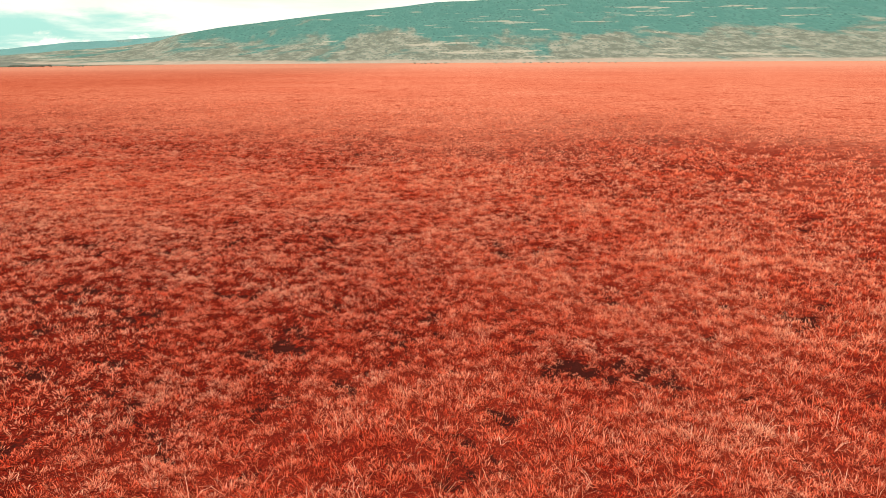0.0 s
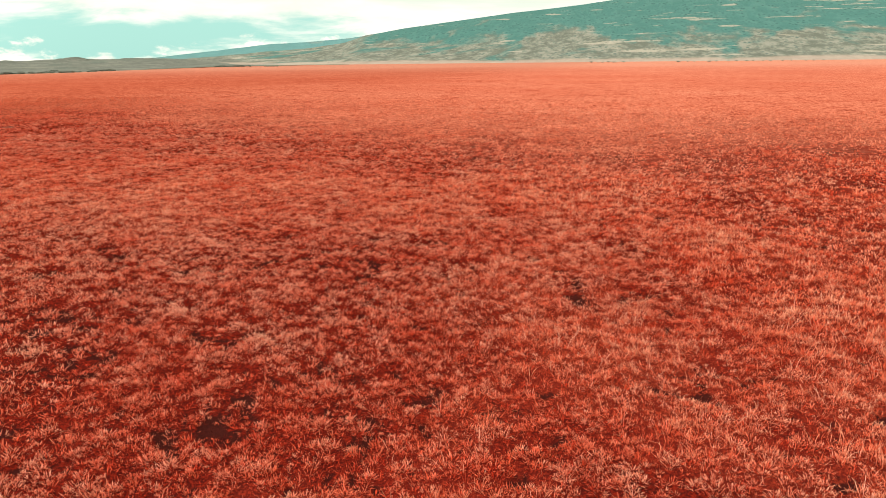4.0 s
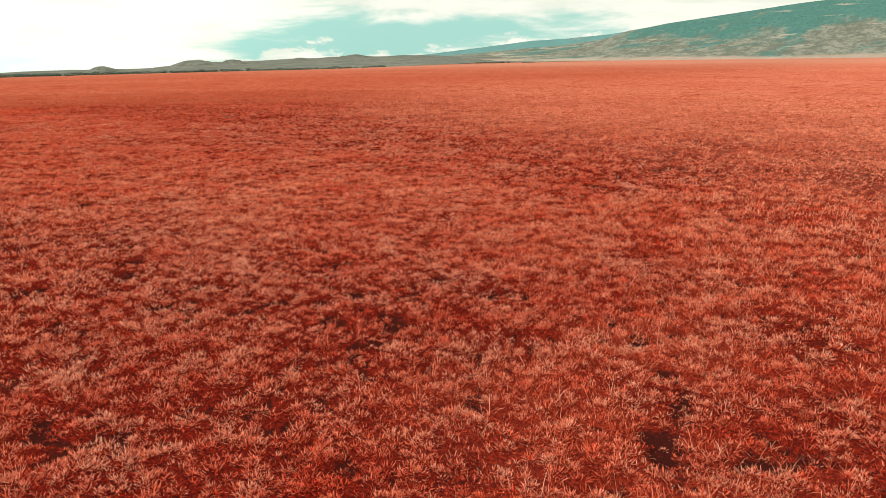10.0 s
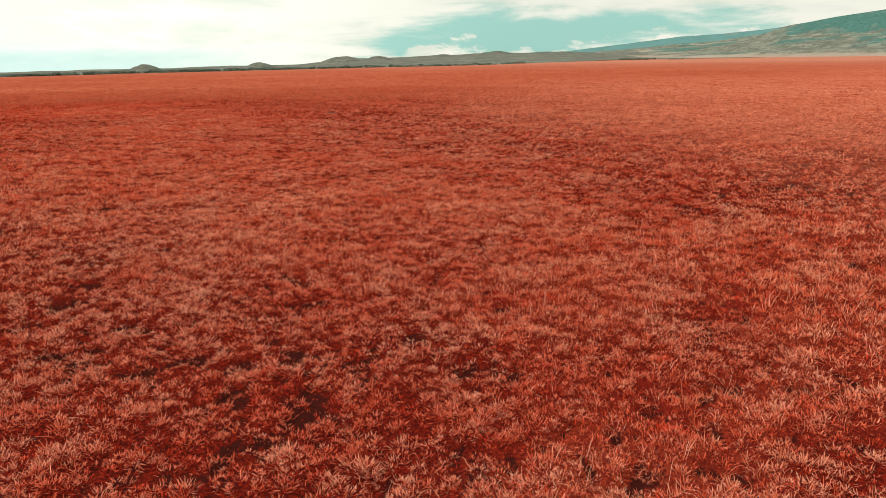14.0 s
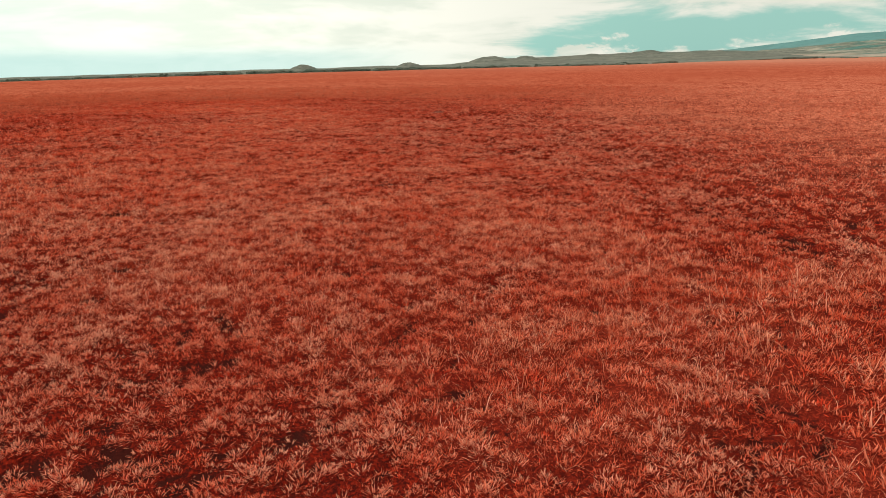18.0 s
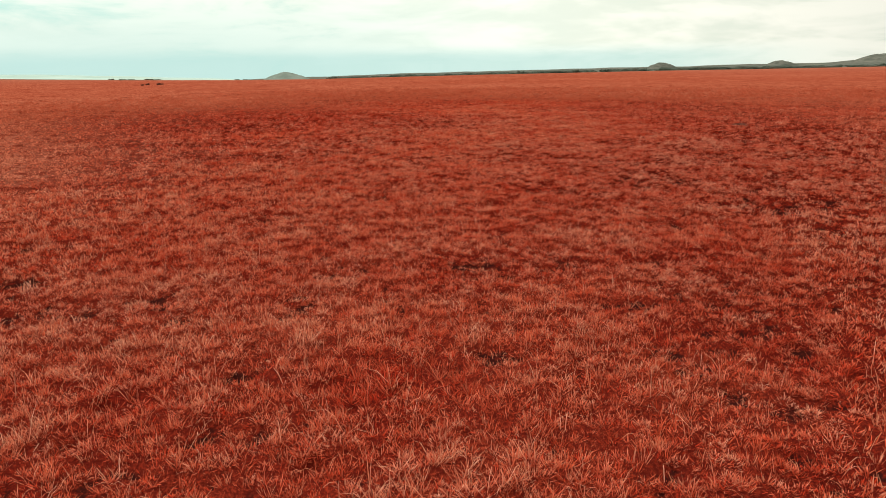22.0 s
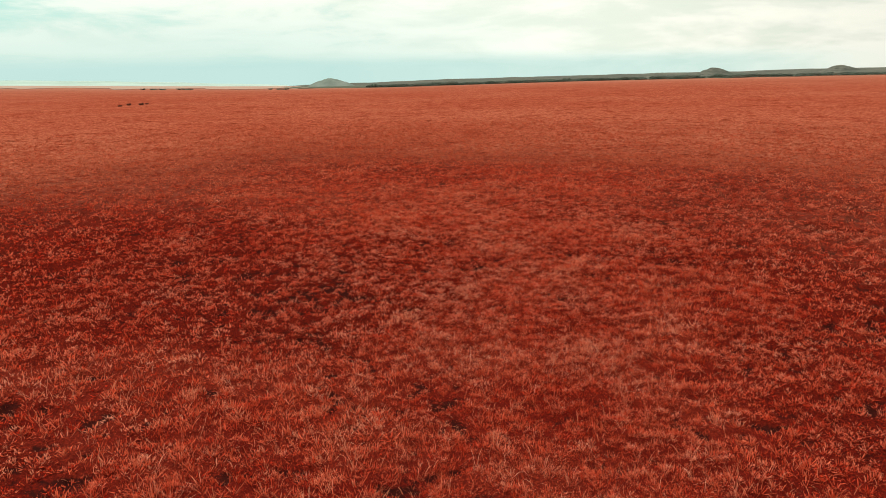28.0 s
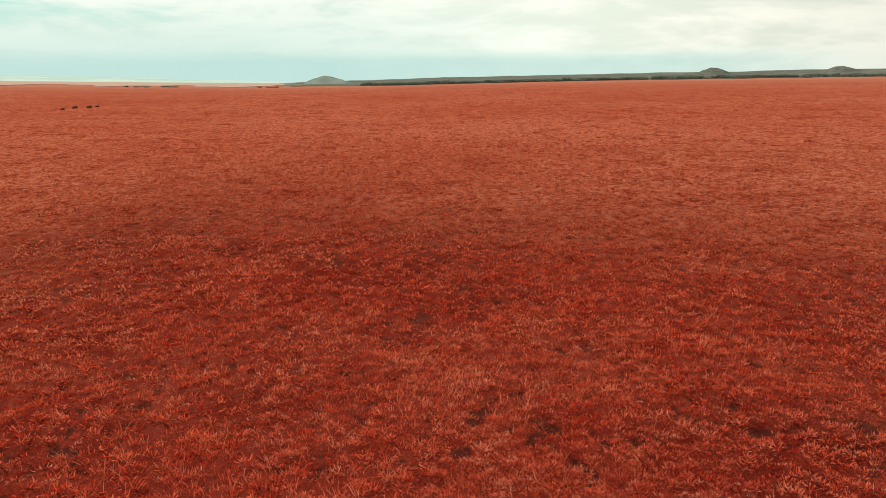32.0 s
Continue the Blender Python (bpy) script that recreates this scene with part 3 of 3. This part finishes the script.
def leaf_clumps(rng, centres, sizes, count, leaf):
    """Small leaf sprays scattered through flattened clumps."""
    pick = rng.integers(0, len(centres), count)
    d = rng.normal(size=(count, 3))
    d /= np.linalg.norm(d, axis=1)[:, None]
    p = np.asarray(centres)[pick] + d * np.asarray(sizes)[pick] * rng.uniform(0.55, 1.0, (count, 1))
    a, b = rng.normal(size=(count, 3)), rng.normal(size=(count, 3))
    a = a / np.linalg.norm(a, axis=1)[:, None] * leaf * rng.uniform(0.6, 1.4, (count, 1))
    b = b / np.linalg.norm(b, axis=1)[:, None] * leaf * rng.uniform(0.6, 1.4, (count, 1))
    verts = np.stack([p - a, p + b, p + a, p - b], 1).reshape(-1, 3)
    k = np.arange(count)[:, None] * 4
    return verts, np.concatenate([k + [[0, 1, 2]], k + [[0, 2, 3]]])


def acacia(seed, high, wide):
    rng = np.random.default_rng(seed)
    root = tagged(new("acacia_tree"), "dark flat-topped acacia tree at the edge of the plain", "tree", "trees along the edge of the plain")
    limbs = [tube([(0, 0, -0.3), (0.05, 0, high * 0.25), (0.12, 0.05, high * 0.5)], [0.22, 0.17, 0.13])]
    centres, sizes = [], []
    for k in range(6):
        a, r = k * 1.05 + rng.uniform(-0.3, 0.3), wide * rng.uniform(0.25, 0.42)
        tip = (r * math.cos(a), r * math.sin(a), high * rng.uniform(0.72, 0.86))
        limbs.append(tube([(0.12, 0.05, high * 0.45), (tip[0] * 0.6, tip[1] * 0.6, high * 0.63), tip], [0.10, 0.07, 0.03], 5))
        centres.append(tip)
        sizes.append((wide * 0.24, wide * 0.24, high * rng.uniform(0.11, 0.17)))
    centres.append((0, 0, high * 0.86))
    sizes.append((wide * 0.3, wide * 0.3, high * 0.14))
    part("trunk", mesh_from("trunk", *joined(limbs), BARK), root, "grey forked trunk")
    part("crown", mesh_from("crown", *leaf_clumps(rng, centres, sizes, 420, wide * 0.055), FOLIAGE), root, "dark green spreading crown")
    return root


def shrub(seed, high, wide, leaf=None):
    rng = np.random.default_rng(seed)
    root = tagged(new("shrub"), "low dark green shrub at the edge of the plain", "shrub", "shrubs along the edge of the plain")
    stems, centres, sizes = [], [], []
    for k in range(7):
        a, r = k * 0.9 + rng.uniform(-0.3, 0.3), wide * rng.uniform(0.1, 0.38)
        tip = (r * math.cos(a), r * math.sin(a), high * rng.uniform(0.4, 0.7))
        stems.append(tube([(0.04 * high * math.cos(a), 0.04 * high * math.sin(a), -0.08 * high), (tip[0] * 0.5, tip[1] * 0.5, tip[2] * 0.55), tip], [0.016 * high + 0.01, 0.013 * high + 0.007, 0.006 * high + 0.004], 5))
        centres.append((tip[0], tip[1], high * rng.uniform(0.35, 0.7)))
        sizes.append((wide * 0.2, wide * 0.2, high * 0.32))
    part("stems", mesh_from("stems", *joined(stems), BARK), root)
    part("foliage", mesh_from("foliage", *leaf_clumps(rng, centres, sizes, 300, wide * 0.06), leaf or FOLIAGE), root)
    return root


def plant(ob, az, r, turn, size):
    p = bearing(az, r)
    z = float(relief(np.array(p.x), np.array(p.y)))
    return p.x, p.y, z + 0.2, turn, size


TREES = [acacia(31, 3.2, 8.0), acacia(32, 2.7, 9.0), acacia(33, 3.8, 7.5)]
SHRUBS = [shrub(41, 1.8, 7.5), shrub(42, 1.5, 9.5), shrub(43, 2.3, 7.0)]
rng = np.random.default_rng(8)


def settle(kinds, used, az, r, size=1.0):
    k = int(rng.integers(0, len(kinds)))
    x, y, z, turn, size = plant(kinds[k], az, r, rng.uniform(0, 360), size * rng.uniform(0.8, 1.25))
    m = pose(x, y, z, 0, 0, turn) @ Matrix.Scale(size, 4)
    if k in used:
        ob = copy_thing(kinds[k], pose(x, y, z, 0, 0, turn))
        ob.scale = (size, size, size)
    else:
        used.add(k)
        kinds[k].matrix_basis = m


# one small bush alone on the near plain
bush = tagged(shrub(44, 0.22, 1.1, DRY_BUSH), "low dark brown dead bush alone in the red grass", "shrub", "bushes on the open plain")
bush.matrix_basis = pose(-51.9, 63.3, 0.0, 0, 0, 40)
# a few more, out towards the low country
for x, y, size in [(-226, -12, 0.9), (-233, -12, 1.2), (-233, -9, 1.3), (-238, -9, 0.9)]:
    copy_thing(bush, pose(x, y, float(relief(np.array(x), np.array(y))), 0, 0, x * 7)).scale = (size, size, size * 1.8)
used_trees, used_shrubs = set(), set()
for az in np.arange(40, 86, 1.9):
    a = az + rng.uniform(-0.5, 0.5)
    settle(TREES, used_trees, a, 1010 + 30 * math.sin(a * 1.7) + rng.uniform(0, 130))
for az in np.arange(36, 87, 0.19):
    a = az + rng.uniform(-0.4, 0.4)
    settle(SHRUBS, used_shrubs, a, 1000 + 30 * math.sin(a * 1.7) + rng.uniform(0, 110), 1.0 + 0.55 * min(1, max(0, (a - 46) / 14)))

# low clumps out on the western flats
for az in (106.1, 105.4, 104.8, 103.7, 103.4, 103.0, 97.2, 96.6, 96.1):
    p = bearing(az, 660) + Vector((-49.7, 48.3, 0))
    shape = copy_thing(SHRUBS[int(az * 10) % 3], pose(p.x, p.y, float(relief(np.array(p.x), np.array(p.y))) + 0.1, 0, 0, az * 31))
    shape.scale = (0.75, 0.75, 0.5)

# a dark clump out on the plain, and shrubs put in for the rows of dark specks along the foot of the mountain
for k in range(9):
    settle(SHRUBS, used_shrubs, 27.2 + k * 0.28 + rng.uniform(-0.1, 0.1), 1500 + rng.uniform(0, 60), 1.5)
for k in range(5):
    settle(SHRUBS, used_shrubs, 25.2 + k * 0.22, 1480 + rng.uniform(0, 60), 0.8)
for k in range(7):
    settle(SHRUBS, used_shrubs, -0.2 + k * 0.36 + rng.uniform(-0.1, 0.1), 1650 + rng.uniform(0, 60), 0.9)
for k in range(16):
    settle(SHRUBS, used_shrubs, -13.5 + k * 0.62 + rng.uniform(-0.3, 0.3), 1750 + rng.uniform(0, 90), 0.8)


# ---------------------------------------------------------------- grass
def scatter(rng, density, low, high, box):
    """Random places whose distance from the route lies between low and high."""
    x0, x1, y0, y1 = box
    count = int((x1 - x0) * (y1 - y0) * density)
    x, y = rng.uniform(x0, x1, count), rng.uniform(y0, y1, count)
    d = beside_route(x, y) + 4 * np.clip((-x - 36) / 12, 0, 1)
    keep = (d >= low) & (d < high)
    return x[keep], y[keep]


def shade_of(rng, x, y):
    """How bleached each tuft is, 0 to 1: drier where grass grows, with patches a stride wide, and by chance."""
    pale = 0.23 * np.exp(-((x + 14) ** 2 + (y - 26) ** 2) / 100) - 0.10 * np.exp(-((x + 12) ** 2 + (y - 38) ** 2) / 60)
    return np.clip(0.57 + pale - 0.12 * np.clip((-x - 40) / 25, 0, 1) + 0.02 * drift(x, y) + 0.22 * wave(x, y, 81, 1.5, 3) + 0.12 * hummock(x, y) + 0.24 * rng.normal(0, 1, len(x)), 0, 1)


def tufts(rng, x, y, per, spread, length, width, lean, bent=False, dome=0.0, size=None):
    """Tufts of per blades fanning out at each place: vertices, triangles, and two values a vertex (how far up, how closed the cover)."""
    mound = hummock(x, y)
    if size is None:
        size = rng.uniform(0.6, 1.4, len(x)) * (0.80 + 0.35 * mound) * (0.75 + 0.6 * drift(x, y))
    closed, tone = np.repeat(closed_grass(x, y), per), np.repeat(shade_of(rng, x, y), per)
    count = len(x) * per
    turn = rng.uniform(0, 2 * math.pi, count)
    away = np.sqrt(rng.uniform(0, 1, count))
    wide = spread * (np.repeat(size, per) if dome else 1.0)
    bx, by = np.repeat(x, per) + np.cos(turn) * away * wide, np.repeat(y, per) + np.sin(turn) * away * wide
    bz = np.repeat(relief(x, y), per) - 0.012 + dome * np.repeat(size, per) * (1 - away ** 2)
    turn = turn + rng.normal(0, 0.5, count)
    tilt = np.clip(lean * (0.25 + away) + rng.normal(0, 0.18, count), 0.02, 1.35)
    long = length * np.repeat(size, per) * rng.uniform(0.6, 1.35, count)
    face, wide = turn + math.pi / 2 + rng.normal(0, 0.6, count), width * rng.uniform(0.6, 1.4, count) * 0.5
    base = np.stack([bx, by, bz], 1)
    side = np.stack([np.cos(face) * wide, np.sin(face) * wide, face * 0], 1)

    def way(a):
        return np.stack([np.cos(turn) * np.sin(a), np.sin(turn) * np.sin(a), np.cos(a)], 1)

    if not bent:
        verts = np.stack([base - side, base + side, base + way(tilt) * long[:, None]], 1).reshape(-1, 3)
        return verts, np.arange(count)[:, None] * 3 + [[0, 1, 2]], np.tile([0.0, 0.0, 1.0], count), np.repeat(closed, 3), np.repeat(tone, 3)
    mid = base + way(tilt) * (long * 0.55)[:, None]
    tip = mid + way(np.clip(tilt * 1.8, 0, 1.9)) * (long * 0.5)[:, None]
    verts = np.stack([base - side, base + side, mid - side * 0.7, mid + side * 0.7, tip], 1).reshape(-1, 3)
    k = np.arange(count)[:, None] * 5
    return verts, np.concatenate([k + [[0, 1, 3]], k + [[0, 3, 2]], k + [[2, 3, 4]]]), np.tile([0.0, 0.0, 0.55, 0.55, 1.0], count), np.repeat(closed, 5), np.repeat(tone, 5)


def grow(name, label, mat, sets, category):
    me = mesh_from(name, *joined([s[:2] for s in sets]), mat, True)
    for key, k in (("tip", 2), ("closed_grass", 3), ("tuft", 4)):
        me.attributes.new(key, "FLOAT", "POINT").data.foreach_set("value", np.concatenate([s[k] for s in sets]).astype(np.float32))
    return tagged(new(name, me), label, category, kind="stuff")


rng = np.random.default_rng(77)
NEAR, MID, FAR = (-98, 14, -6, 72), (-112, 36, -8, 90), (-230, 150, -10, 190)
sets_grass, sets_tussock, sets_herb = [], [], []


def grows(rng, x, y, bare_size):
    """Where a tuft stands: not in the low bare spots, and less often as the closed cover of the plain takes over farther out."""
    kept = (rng.uniform(-1.15, -0.30, len(x)) < footing(x, y)) & (rng.uniform(0, 1, len(x)) > np.clip((beside_route(x, y) - 44) / 32, 0, 1))
    return kept & ~hollow(x, y, bare_size) if bare_size else kept


# distance from the route; width of a blade; upright tufts, tussocks and leaf mats a square metre with their blades; radius of a tussock; width of the bare hollows
for low, high, box, width, upright, blades, tussocks, spikes, mats, leaves, round_, bare_size in [
        (0, 7, NEAR, 0.0085, 62, 9, 36, 24, 34, 7, 0.095, 0),
        (7, 12, NEAR, 0.0145, 36, 8, 20, 18, 20, 7, 0.110, 0),
        (12, 20, MID, 0.026, 18, 7, 11, 13, 11, 6, 0.140, 0),
        (20, 32, MID, 0.046, 9, 7, 6.5, 9, 6, 5, 0.20, 0.9),
        (32, 76, FAR, 0.085, 3.0, 6, 2.6, 9, 1.0, 4, 0.30, 1.4)]:
    long = 0.108 if high < 8 else 0.125 if high < 30 else 0.145
    x, y = scatter(rng, upright, low, high, box)
    keep = (rng.uniform(0, 1, len(x)) < 0.25 + 0.85 * drift(x, y)) & grows(rng, x, y, bare_size)
    sets_grass.append(tufts(rng, x[keep], y[keep], blades, 0.035 + width * 1.6, long, width, 0.75))
    x, y = scatter(rng, tussocks, low, high, box)
    keep = (rng.uniform(0, 1, len(x)) < np.maximum(0.25, 1.15 - 0.95 * drift(x, y))) & grows(rng, x, y, bare_size)
    x, y = x[keep], y[keep]
    size = rng.uniform(0.6, 1.5, len(x)) * (0.9 + 0.3 * hummock(x, y))
    sets_tussock.append(tufts(rng, x, y, spikes, round_ * 0.9, long * 0.58, width * 1.45, 1.05, dome=round_ * 0.72, size=size))
    x, y = scatter(rng, mats, low, high, box)
    keep = grows(rng, x, y, bare_size)
    sets_herb.append(tufts(rng, x[keep], y[keep], leaves, 0.08 + width * 2, long * 0.58, width * 2.1, 1.2))
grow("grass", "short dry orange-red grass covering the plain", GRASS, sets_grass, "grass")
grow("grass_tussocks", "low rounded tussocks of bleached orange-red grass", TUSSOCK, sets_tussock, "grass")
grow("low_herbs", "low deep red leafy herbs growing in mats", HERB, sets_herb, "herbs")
sets_dark = []
# dark cushions added for shaded low spots: distance from the route, cushions a square metre, leaves, spread, width of a
# leaf
for low, high, density, leaves, spread, width in [(0, 12, 0.9, 26, 0.13, 0.017), (12, 24, 0.50, 24, 0.20, 0.030), (24, 45, 0.24, 26, 0.30, 0.060), (45, 80, 0.075, 28, 0.42, 0.13)]:
    x, y = scatter(rng, density, low, high, FAR)
    keep = wave(x, y, 83, 13, 3) + 0.5 * (1 - drift(x, y)) > rng.uniform(-0.1, 0.75, len(x))
    x, y = x[keep], y[keep]
    sets_dark.append(tufts(rng, x, y, leaves, spread, 0.075 + 0.0003 * low, width, 1.2, size=rng.uniform(0.6, 1.3, len(x)), dome=0.03))
grow("dark_spots", "low cushions of dark brown-red leaves added for shaded low spots in the grass", DARK_SPOT, sets_dark, "herbs")
x, y = scatter(rng, 8.0, 0, 16, MID)
keep = drift(x, y) > rng.uniform(0.25, 0.8, len(x))
grow("straw_stems", "thin bleached straw stems standing in the grass", STRAW, [tufts(rng, x[keep], y[keep], 3, 0.06, 0.24, 0.008, 0.8, True)], "grass")
